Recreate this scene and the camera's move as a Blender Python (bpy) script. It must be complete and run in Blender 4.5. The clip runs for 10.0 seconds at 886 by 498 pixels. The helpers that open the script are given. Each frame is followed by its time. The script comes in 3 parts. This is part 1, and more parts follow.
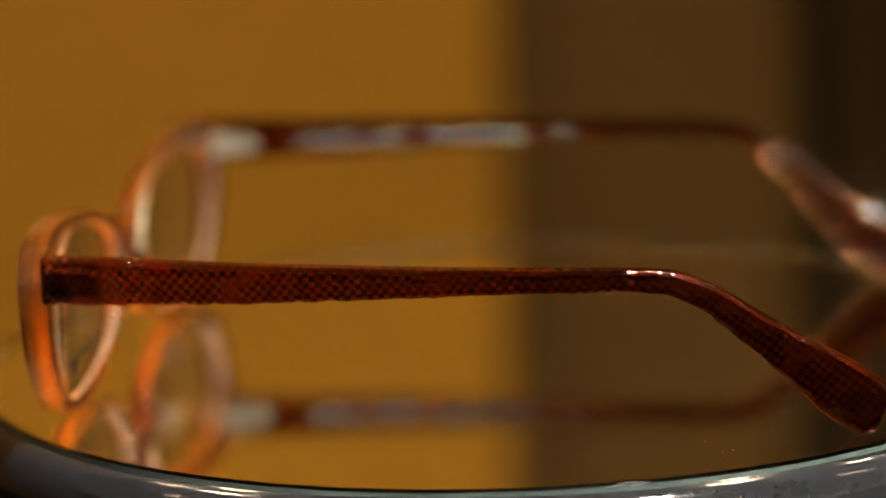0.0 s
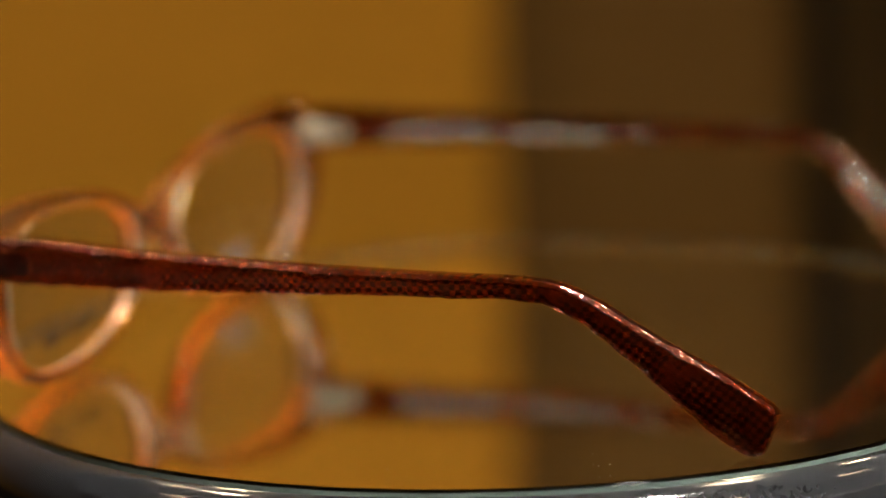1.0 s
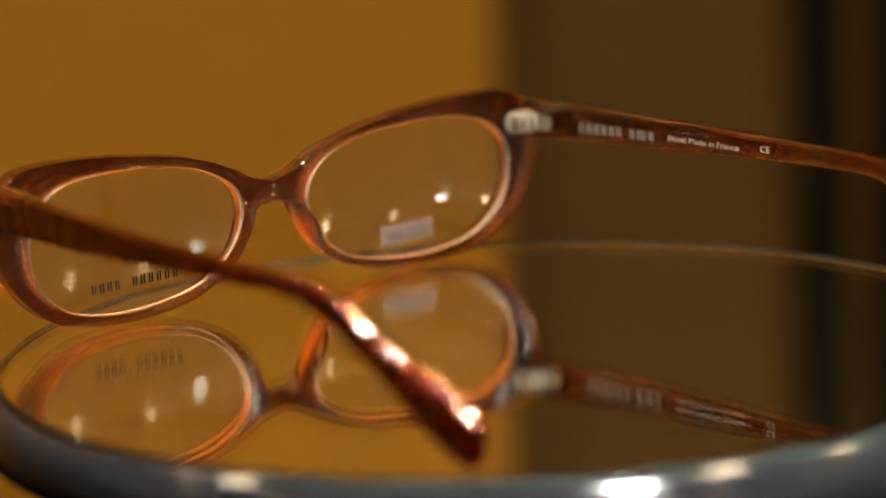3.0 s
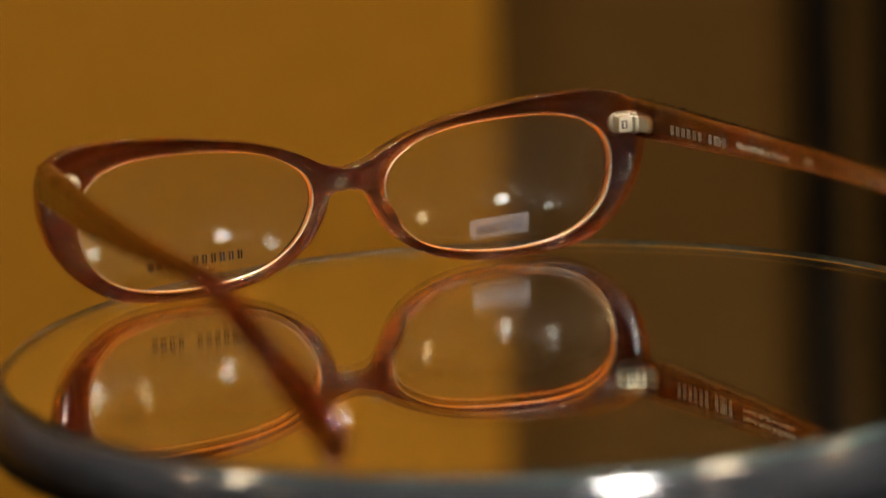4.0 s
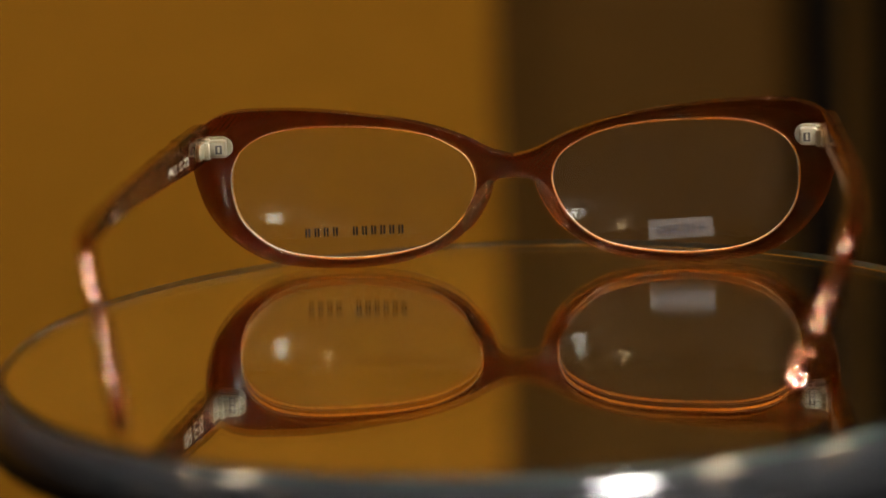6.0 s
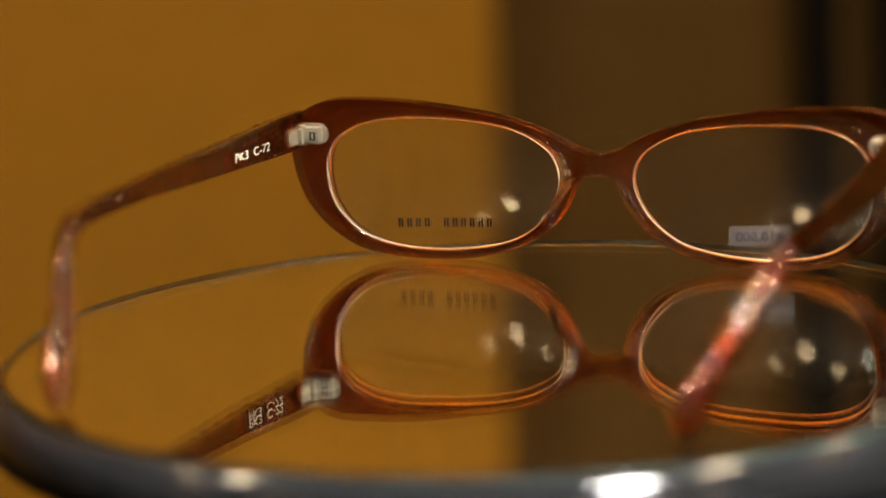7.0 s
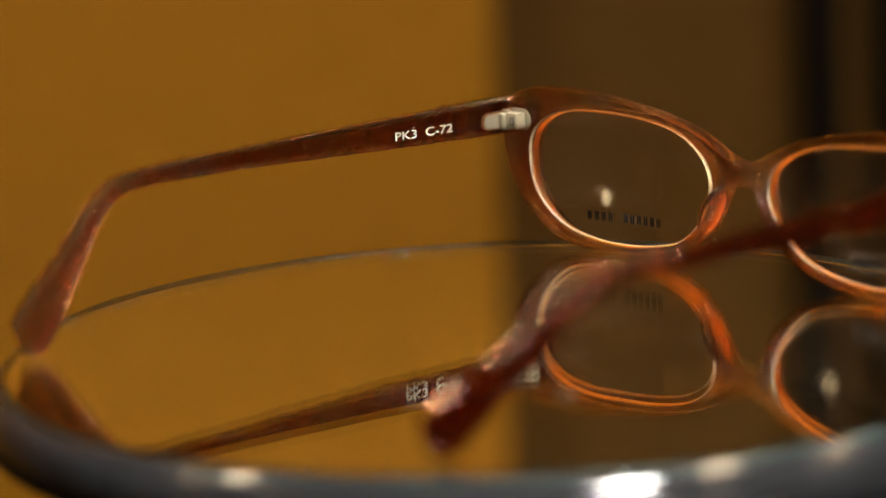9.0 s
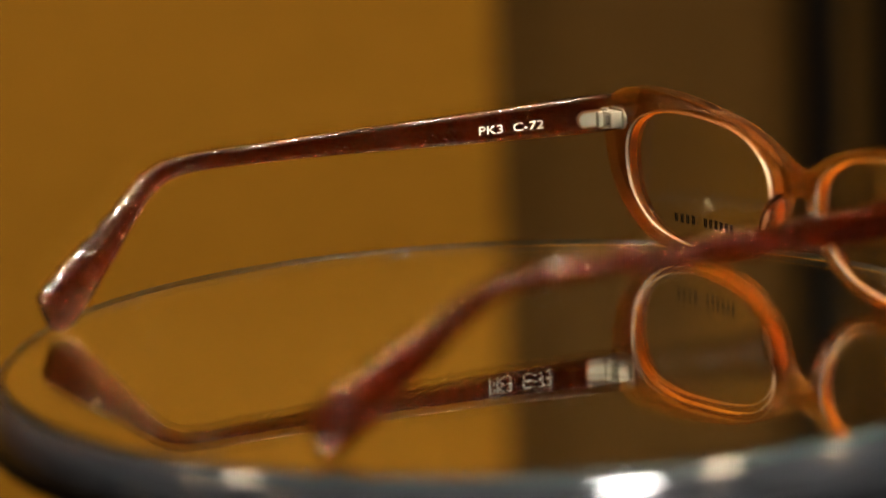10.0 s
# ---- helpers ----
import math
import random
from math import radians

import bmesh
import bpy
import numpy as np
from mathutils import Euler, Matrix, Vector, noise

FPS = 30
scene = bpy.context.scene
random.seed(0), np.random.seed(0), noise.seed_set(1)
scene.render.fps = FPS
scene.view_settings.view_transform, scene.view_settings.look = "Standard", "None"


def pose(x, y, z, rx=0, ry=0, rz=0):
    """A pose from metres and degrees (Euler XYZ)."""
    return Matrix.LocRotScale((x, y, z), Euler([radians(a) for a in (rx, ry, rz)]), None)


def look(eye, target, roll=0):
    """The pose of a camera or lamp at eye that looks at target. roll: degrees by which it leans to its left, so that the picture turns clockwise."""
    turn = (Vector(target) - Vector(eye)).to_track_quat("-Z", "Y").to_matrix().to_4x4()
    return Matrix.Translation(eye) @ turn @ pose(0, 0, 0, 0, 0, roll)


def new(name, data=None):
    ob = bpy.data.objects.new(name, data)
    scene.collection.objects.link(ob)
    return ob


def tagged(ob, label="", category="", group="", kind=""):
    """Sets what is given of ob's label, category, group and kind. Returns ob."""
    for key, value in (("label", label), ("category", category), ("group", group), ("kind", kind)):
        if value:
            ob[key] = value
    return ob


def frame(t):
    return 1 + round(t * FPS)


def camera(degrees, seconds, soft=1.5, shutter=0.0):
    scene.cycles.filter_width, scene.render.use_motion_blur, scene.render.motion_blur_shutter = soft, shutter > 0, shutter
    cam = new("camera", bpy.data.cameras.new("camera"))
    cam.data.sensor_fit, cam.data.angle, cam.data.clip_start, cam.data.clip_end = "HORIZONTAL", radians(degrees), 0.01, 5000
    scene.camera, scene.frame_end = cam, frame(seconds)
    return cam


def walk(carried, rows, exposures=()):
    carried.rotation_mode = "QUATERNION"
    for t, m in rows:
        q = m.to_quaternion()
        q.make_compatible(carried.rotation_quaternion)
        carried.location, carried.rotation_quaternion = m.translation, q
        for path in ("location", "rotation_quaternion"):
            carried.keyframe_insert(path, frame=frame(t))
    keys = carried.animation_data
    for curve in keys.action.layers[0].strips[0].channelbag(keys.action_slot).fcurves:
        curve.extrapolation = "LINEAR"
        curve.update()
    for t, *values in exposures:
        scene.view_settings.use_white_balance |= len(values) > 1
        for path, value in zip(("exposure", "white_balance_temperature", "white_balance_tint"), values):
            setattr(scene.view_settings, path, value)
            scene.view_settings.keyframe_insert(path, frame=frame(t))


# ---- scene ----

TOP = 1.00                      # height of the mirror's upper face
MM = 0.001

# ---------------------------------------------------------------- camera
cam = camera(14.27, 10.0)
cam.data.dof.use_dof = True
cam.data.dof.aperture_fstop = 7.0
FORWARD = Vector((-0.01734, 0.97920, -0.20217))


def eye(ahead):
    return Vector((0.0, -0.66514, TOP + 0.15598)) + FORWARD * ahead


def shot(ahead):
    return look(eye(ahead), eye(ahead) + FORWARD, -2.353)


NEAR = 0.034
walk(cam,
     [(0.0, shot(NEAR)), (2.2, shot(NEAR)), (2.5, shot(NEAR * 0.78)), (2.75, shot(NEAR * 0.48)), (3.0, shot(NEAR * 0.2)), (3.3, shot(0.0)), (10.0, shot(0.0))],
     exposures=[(0.0, 0.30), (2.2, 0.33), (3.5, 0.28), (4.5, 0.10), (5.5, -0.20), (7.0, 0.22), (8.5, 0.24), (10.0, 0.22)])

# the focus lies on the nearer temple at first and is then drawn to the front of the glasses
focus_mark = new("focus_mark")
focus_mark.empty_display_size = 0.01
cam.data.dof.focus_object = focus_mark
FOCUS = [(0.0, 0.603), (2.2, 0.600), (2.5, 0.625), (2.75, 0.670), (3.0, 0.715), (3.3, 0.738), (5.0, 0.742), (7.5, 0.750), (10.0, 0.750)]

# ---------------------------------------------------------------- light
WALL_Y = 0.78                   # the back wall
world = bpy.data.worlds.new("shop")
scene.world = world
world.use_nodes = True
world.node_tree.nodes["Background"].inputs[0].default_value = (0.05, 0.035, 0.02, 1)
world.node_tree.nodes["Background"].inputs[1].default_value = 0.1

WARM, WHITE, WASH = (1.0, 0.70, 0.40), (1.0, 0.93, 0.84), (1.0, 0.77, 0.50)
# x, y, height over the floor, width of the glowing face, watts, colour
LAMPS = [
    (1.08, -2.07, 2.52, 0.40, 3.5, WHITE),
    (1.50, -1.40, 2.52, 0.10, 0.06, WARM),
    (2.00, -0.35, 2.52, 0.10, 0.06, WARM),
    (-2.00, -0.32, 2.52, 0.09, 0.04, WARM),
    (-1.75, -1.18, 2.52, 0.09, 0.04, WARM),
    (0.47, -0.58, 2.52, 0.26, 6.5, WHITE),
    (-1.10, 0.50, 2.52, 0.05, 0.04, WARM),
    (-0.75, 0.53, 2.52, 0.05, 0.05, WARM),
    # next row: backlight added for the acetate, not matched to any rim highlight
    (0.12, 0.60, 2.52, 0.05, 0.12, WARM),
    (0.58, 0.40, 2.52, 0.05, 0.07, WARM),
    (1.10, 0.53, 2.52, 0.05, 0.12, WARM),
    # last two: added to brighten the back wall, no such lamps are known
    (-0.95, 0.20, 2.52, 0.12, 24, WASH),
    (0.62, 0.20, 2.52, 0.12, 24, WASH),
]


def lamp_light(x, y, z, size, watts, colour):
    data = bpy.data.lights.new("lamp_light", "AREA")
    data.shape, data.size, data.energy, data.color = "DISK", size, watts, colour
    ob = new("lamp_light", data)
    # all but the two that wash the back wall are narrow and aimed at the display
    wash = abs(y - 0.20) < 0.01
    if not wash:
        data.spread = radians(50 if size > 0.3 else 16)
    ob.matrix_world = look((x, y, z), (x * 0.4, WALL_Y, TOP + 0.1) if wash else (0, 0, TOP))
    return ob


# the shop's farther spotlights glow by their bulbs alone: degrees round the display, metres away, width, colour
FAR = [(4, 6.6, 0.24, WHITE), (-3, 8.0, 0.12, WARM), (26, 6.2, 0.14, WARM), (35, 7.0, 0.16, WHITE), (43, 6.0, 0.24, WHITE), (57, 6.6, 0.16, WARM), (65, 6.0, 0.24, WHITE), (74, 6.6, 0.14, WARM),
       (-42, 7.4, 0.14, WARM), (-47, 6.2, 0.24, WARM), (-52, 7.2, 0.14, WARM), (-57, 6.4, 0.16, WHITE), (-62, 5.6, 0.22, WHITE), (-70, 6.8, 0.14, WARM), (-84, 6.4, 0.16, WARM), (88, 6.2, 0.16, WARM)]

for row in LAMPS:
    lamp_light(*row)


# ---------------------------------------------------------------- materials
def material(name, colour, rough=0.5, metal=0.0, transmission=0.0, ior=1.5, vary=0.0, scale=200.0, bump=0.0, coat=0.0):
    m = bpy.data.materials.new(name)
    m.use_nodes = True
    t = m.node_tree
    b = t.nodes["Principled BSDF"]
    b.inputs["Base Color"].default_value = (*colour, 1)
    b.inputs["Roughness"].default_value = rough
    b.inputs["Metallic"].default_value = metal
    b.inputs["Transmission Weight"].default_value = transmission
    b.inputs["IOR"].default_value = ior
    b.inputs["Coat Weight"].default_value, b.inputs["Coat Roughness"].default_value = coat, 0.05
    b.inputs["Coat IOR"].default_value = 1.7
    if vary or bump:
        where = t.nodes.new("ShaderNodeTexCoord")
        coarse, fine = t.nodes.new("ShaderNodeTexNoise"), t.nodes.new("ShaderNodeTexNoise")
        coarse.inputs["Scale"].default_value, fine.inputs["Scale"].default_value = scale * 0.12, scale
        coarse.inputs["Detail"].default_value = fine.inputs["Detail"].default_value = 5
        for n in (coarse, fine):
            t.links.new(where.outputs["Object"], n.inputs["Vector"])
        both = t.nodes.new("ShaderNodeMath")
        both.operation = "ADD"
        t.links.new(coarse.outputs["Fac"], both.inputs[0])
        t.links.new(fine.outputs["Fac"], both.inputs[1])
        if vary:
            ramp = t.nodes.new("ShaderNodeMapRange")
            ramp.inputs["From Min"].default_value, ramp.inputs["From Max"].default_value = 0.6, 1.4
            ramp.inputs["To Min"].default_value, ramp.inputs["To Max"].default_value = 1 - vary, 1 + vary
            t.links.new(both.outputs[0], ramp.inputs["Value"])
            mix = t.nodes.new("ShaderNodeVectorMath")
            mix.operation = "SCALE"
            mix.inputs[0].default_value = colour
            t.links.new(ramp.outputs[0], mix.inputs["Scale"])
            t.links.new(mix.outputs[0], b.inputs["Base Color"])
        if bump:
            bm = t.nodes.new("ShaderNodeBump")
            bm.inputs["Strength"].default_value = bump
            bm.inputs["Distance"].default_value = 0.0006
            t.links.new(fine.outputs["Fac"], bm.inputs["Height"])
            t.links.new(bm.outputs[0], b.inputs["Normal"])
    return m


def snake_material(plane=(0, 1, 1)):
    """Red translucent acetate with a laminate of small dark checks, seen on the outer faces."""
    m = material("checked_laminate", (0.30, 0.035, 0.012), 0.05, 0.0, 1.0, 1.49, bump=0.03, scale=420, coat=0.3)
    t, b = m.node_tree, m.node_tree.nodes["Principled BSDF"]
    # red highlight tint stands in for light reflected inside the acetate
    b.inputs["Specular Tint"].default_value, b.inputs["Specular IOR Level"].default_value = (1.0, 0.20, 0.05, 1), 0.6
    where = t.nodes.new("ShaderNodeTexCoord")
    warp = t.nodes.new("ShaderNodeTexNoise")
    warp.inputs["Scale"].default_value = 120
    shift = t.nodes.new("ShaderNodeVectorMath")
    shift.operation = "MULTIPLY_ADD"
    shift.inputs[1].default_value = (0.0007, 0.0007, 0.0007)
    t.links.new(where.outputs["Object"], warp.inputs["Vector"])
    t.links.new(warp.outputs["Color"], shift.inputs[0])
    t.links.new(where.outputs["Object"], shift.inputs[2])
    flat = t.nodes.new("ShaderNodeVectorMath")
    flat.operation = "MULTIPLY"
    flat.inputs[1].default_value = plane
    t.links.new(shift.outputs[0], flat.inputs[0])
    turn = t.nodes.new("ShaderNodeVectorRotate")
    turn.rotation_type = "X_AXIS" if plane[1] else "Y_AXIS"
    turn.inputs["Angle"].default_value = radians(4)
    t.links.new(flat.outputs[0], turn.inputs["Vector"])
    check = t.nodes.new("ShaderNodeTexChecker")
    check.inputs["Scale"].default_value = 1080 if plane[1] else 1700
    t.links.new(turn.outputs[0], check.inputs["Vector"])
    patches = t.nodes.new("ShaderNodeTexNoise")
    patches.inputs["Scale"].default_value = 190
    t.links.new(where.outputs["Object"], patches.inputs["Vector"])
    gate = t.nodes.new("ShaderNodeMapRange")
    gate.inputs["From Min"].default_value, gate.inputs["From Max"].default_value = 0.26, 0.44
    t.links.new(patches.outputs["Fac"], gate.inputs["Value"])
    amount = t.nodes.new("ShaderNodeMath")
    amount.operation = "MULTIPLY"
    t.links.new(check.outputs["Fac"], amount.inputs[0])
    t.links.new(gate.outputs[0], amount.inputs[1])
    mix = t.nodes.new("ShaderNodeMix")
    mix.data_type = "RGBA"
    mix.inputs["A"].default_value = (0.12, 0.007, 0.0022, 1)
    mix.inputs["B"].default_value = (0.006, 0.0012, 0.0008, 1)
    t.links.new(amount.outputs[0], mix.inputs["Factor"])
    t.links.new(mix.outputs["Result"], b.inputs["Base Color"])
    return m


def sticker_material():
    m = material("frosted_film", (0.12, 0.112, 0.108), 0.6, vary=0.1, scale=900)
    t = m.node_tree
    out, b = t.nodes["Material Output"], t.nodes["Principled BSDF"]
    clear = t.nodes.new("ShaderNodeBsdfTransparent")
    mix = t.nodes.new("ShaderNodeMixShader")
    mix.inputs[0].default_value = 0.11
    t.links.new(clear.outputs[0], mix.inputs[1])
    t.links.new(b.outputs[0], mix.inputs[2])
    t.links.new(mix.outputs[0], out.inputs["Surface"])
    return m


def lens_material():
    """Clear demo lens; its faint uneven film is finger marks, dust and a painted veil of reflected light."""
    m = material("demo_lens", (1, 1, 1), 0.0, 0.0, 1.0, 1.8)
    t = m.node_tree
    where, marks, amount = t.nodes.new("ShaderNodeTexCoord"), t.nodes.new("ShaderNodeTexNoise"), t.nodes.new("ShaderNodeMapRange")
    marks.inputs["Scale"].default_value, marks.inputs["Detail"].default_value = 90, 4
    marks.inputs["Distortion"].default_value = 1.2
    amount.inputs["From Min"].default_value, amount.inputs["From Max"].default_value = 0.35, 0.75
    amount.inputs["To Min"].default_value, amount.inputs["To Max"].default_value = 0.0001, 0.0013
    # pale diffuse share also puts the grey reflected haze into the lens colour
    film_ = t.nodes.new("ShaderNodeBsdfDiffuse")
    film_.inputs["Color"].default_value = (0.75, 0.72, 0.66, 1)
    mix = t.nodes.new("ShaderNodeMixShader")
    t.links.new(where.outputs["Object"], marks.inputs["Vector"])
    t.links.new(marks.outputs["Fac"], amount.inputs["Value"])
    t.links.new(amount.outputs[0], mix.inputs[0])
    t.links.new(t.nodes["Principled BSDF"].outputs[0], mix.inputs[1])
    t.links.new(film_.outputs[0], mix.inputs[2])
    t.links.new(mix.outputs[0], t.nodes["Material Output"].inputs["Surface"])
    return m


def lining_material():
    """Added ring on the rims' inner walls; its strong translucent amber stands in for refracted glow."""
    m = bpy.data.materials.new("glow_rim_lining")
    m.use_nodes = True
    t = m.node_tree
    b, out = t.nodes["Principled BSDF"], t.nodes["Material Output"]
    b.inputs["Base Color"].default_value, b.inputs["Roughness"].default_value = (0.04, 0.024, 0.013, 1), 0.12
    through_light = t.nodes.new("ShaderNodeBsdfTranslucent")
    through_light.inputs["Color"].default_value = (0.85, 0.50, 0.13, 1)
    mix = t.nodes.new("ShaderNodeMixShader")
    mix.inputs[0].default_value = 0.85
    t.links.new(b.outputs[0], mix.inputs[1])
    t.links.new(through_light.outputs[0], mix.inputs[2])
    t.links.new(mix.outputs[0], out.inputs["Surface"])
    return m


def glow_material(colour, strength):
    m = bpy.data.materials.new("lamp_glow")
    m.use_nodes = True
    b = m.node_tree.nodes["Principled BSDF"]
    b.inputs["Base Color"].default_value = (*colour, 1)
    b.inputs["Emission Color"].default_value = (*colour, 1)
    b.inputs["Emission Strength"].default_value = strength
    return m


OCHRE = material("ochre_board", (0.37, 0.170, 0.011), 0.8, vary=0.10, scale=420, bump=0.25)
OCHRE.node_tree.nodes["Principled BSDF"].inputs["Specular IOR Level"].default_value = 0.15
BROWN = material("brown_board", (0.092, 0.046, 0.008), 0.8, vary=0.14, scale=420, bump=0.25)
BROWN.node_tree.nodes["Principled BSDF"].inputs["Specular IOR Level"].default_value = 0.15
BLACK = material("black_lacquer", (0.006, 0.005, 0.004), 0.55, vary=0.3, scale=300)
BLACK.node_tree.nodes["Principled BSDF"].inputs["Specular IOR Level"].default_value = 0.05
PLASTER = material("dark_plaster", (0.060, 0.042, 0.028), 0.8, vary=0.06, scale=60, bump=0.2)
# unseen ceiling, made pale to bounce light into the lenses and acetate
CEILING = material("pale_bounce_paint", (0.68, 0.64, 0.55), 0.8, vary=0.05, scale=60, bump=0.2)
FLOOR = material("dark_floor", (0.09, 0.055, 0.03), 0.45, vary=0.2, scale=40, bump=0.1)
GLASS = material("clear_float_glass", (0.97, 0.99, 0.97), 0.0, 0.0, 1.0, 1.52)
SILVER = material("mirror_silvering", (0.92, 0.93, 0.90), 0.0, 1.0)
EDGE = material("ground_glass_edge", (0.022, 0.030, 0.026), 0.35, 0.0, 0.0, 1.5, vary=0.2, scale=800)
RIM = material("grey_satin_plastic", (0.004, 0.0042, 0.0046), 0.08, 0.0, vary=0.25, scale=900, bump=0.05)
RIM.node_tree.nodes["Principled BSDF"].inputs["Specular IOR Level"].default_value = 0.15
BASE = material("black_plastic", (0.010, 0.010, 0.011), 0.35, vary=0.2, scale=500)
ACETATE = material("amber_mauve_acetate", (0.66, 0.36, 0.18), 0.07, 0.0, 1.0, 1.49, vary=0.06, scale=300, coat=0.2)
CLEAR = material("clear_acetate", (0.90, 0.74, 0.60), 0.08, 0.0, 1.0, 1.49)
FRONT = material("mauve_acetate", (0.44, 0.22, 0.17), 0.07, 0.0, 1.0, 1.49, vary=0.08, scale=300, coat=0.65)


def let_through(m, share, colour, clear, tint):
    """Adds the light that the cloudy acetate lets through from its far side, and what goes straight through it."""
    t = m.node_tree
    far_side, straight = t.nodes.new("ShaderNodeBsdfTranslucent"), t.nodes.new("ShaderNodeBsdfTransparent")
    far_side.inputs["Color"].default_value, straight.inputs["Color"].default_value = (*colour, 1), (*tint, 1)
    mix, last = t.nodes.new("ShaderNodeMixShader"), t.nodes.new("ShaderNodeMixShader")
    mix.inputs[0].default_value, last.inputs[0].default_value = share, clear
    t.links.new(t.nodes["Principled BSDF"].outputs[0], mix.inputs[1])
    t.links.new(far_side.outputs[0], mix.inputs[2])
    t.links.new(mix.outputs[0], last.inputs[1])
    t.links.new(straight.outputs[0], last.inputs[2])
    t.links.new(last.outputs[0], t.nodes["Material Output"].inputs["Surface"])


let_through(FRONT, 0.04, (0.95, 0.46, 0.06), 0.42, (0.80, 0.58, 0.42))
let_through(ACETATE, 0.015, (0.95, 0.46, 0.08), 0.36, (0.80, 0.55, 0.36))
SNAKE = snake_material()
SNAKE_FRONT = snake_material((1, 0, 1))
SNAKE_FRONT.name = "checked_front_laminate"
LENS = lens_material()
LINING = lining_material()
FROST = material("ground_lens_edge", (0.22, 0.17, 0.10), 0.4, 0.0, 0.3, 1.5)
METAL = material("nickel_hinge", (0.34, 0.31, 0.23), 0.3, 0.88, vary=0.10, scale=2500, bump=0.1)
SLOT_SHADE = material("slot_shade", (0.02, 0.015, 0.012), 0.5)
PRINT = material("white_print", (0.26, 0.245, 0.205), 0.6)
THIN = material("thin_grey_print", (0.13, 0.115, 0.09), 0.6)
INK = material("black_print", (0.004, 0.004, 0.004), 0.8)
INK.node_tree.nodes["Principled BSDF"].inputs["Specular IOR Level"].default_value = 0.0
GREYINK = material("grey_print", (0.010, 0.010, 0.014), 0.8)
GREYINK.node_tree.nodes["Principled BSDF"].inputs["Specular IOR Level"].default_value = 0.0
FILM = sticker_material()
DUST = material("pale_dust", (0.2, 0.19, 0.17), 0.7)


# ---------------------------------------------------------------- mesh helpers
def mesh_of(name, bm, *mats, smooth=True):
    bmesh.ops.recalc_face_normals(bm, faces=bm.faces)
    me = bpy.data.meshes.new(name)
    bm.to_mesh(me)
    bm.free()
    for m in mats:
        me.materials.append(m)
    if smooth:
        me.shade_smooth()
        me.set_sharp_from_angle(angle=radians(35))
    return me


def part(name, bm, mat, parent, label="", smooth=True):
    mats = mat if isinstance(mat, (list, tuple)) else [mat]
    ob = new(name, mesh_of(name, bm, *mats, smooth=smooth))
    ob.parent = parent
    return tagged(ob, label) if label else ob


def thing(name, label, category, m=None, kind="", group=""):
    ob = new(name)
    ob.empty_display_size = 0.02
    if m is not None:
        ob.matrix_world = m
    return tagged(ob, label, category, group, kind)


def box(x0, x1, y0, y1, z0, z1, bevel=0.0, segments=2):
    bm = bmesh.new()
    bmesh.ops.create_cube(bm, size=1)
    for v in bm.verts:
        v.co = Vector(((x0 + x1) / 2 + v.co.x * (x1 - x0), (y0 + y1) / 2 + v.co.y * (y1 - y0), (z0 + z1) / 2 + v.co.z * (z1 - z0)))
    if bevel:
        bmesh.ops.bevel(bm, geom=bm.edges[:], offset=bevel, segments=segments, affect="EDGES", profile=0.5)
    return bm


def lathe(profile, steps=160, closed=False):
    """A body of revolution round z; profile: radius and height."""
    bm = bmesh.new()
    rings = []
    for r, z in profile:
        rings.append([bm.verts.new((r * math.cos(2 * math.pi * i / steps), r * math.sin(2 * math.pi * i / steps), z)) for i in range(steps)] if r > 1e-6 else [bm.verts.new((0, 0, z))])
    pairs = list(zip(rings, rings[1:])) + ([(rings[-1], rings[0])] if closed else [])
    for a, b in pairs:
        for i in range(steps):
            j = (i + 1) % steps
            corners = [a[i % len(a)], a[j % len(a)], b[j % len(b)], b[i % len(b)]]
            corners = [v for k, v in enumerate(corners) if v not in corners[:k]]
            if len(corners) > 2:
                bm.faces.new(corners)
    return bm


def spline(points, per=8, closed=True):
    """Catmull-Rom through the points."""
    p = [np.array(q, float) for q in points]
    n = len(p)
    out = []
    for i in range(n if closed else n - 1):
        if closed:
            a, b, c, d = p[i - 1], p[i], p[(i + 1) % n], p[(i + 2) % n]
        else:
            b, c = p[i], p[i + 1]
            a, d = (p[i - 1] if i else 2 * b - c), (p[i + 2] if i + 2 < n else 2 * c - b)
        for k in range(per):
            u = k / per
            out.append(0.5 * (2 * b + (c - a) * u + (2 * a - 5 * b + 4 * c - d) * u * u + (3 * b - a - 3 * c + d) * u ** 3))
    if not closed:
        out.append(p[-1])
    return np.array(out)


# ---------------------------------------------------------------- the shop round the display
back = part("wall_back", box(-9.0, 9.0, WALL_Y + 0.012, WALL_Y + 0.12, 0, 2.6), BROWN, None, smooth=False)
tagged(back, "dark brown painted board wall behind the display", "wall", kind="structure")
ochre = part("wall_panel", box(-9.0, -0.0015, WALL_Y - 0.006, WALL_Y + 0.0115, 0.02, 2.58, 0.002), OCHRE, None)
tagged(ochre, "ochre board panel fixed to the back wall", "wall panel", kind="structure")
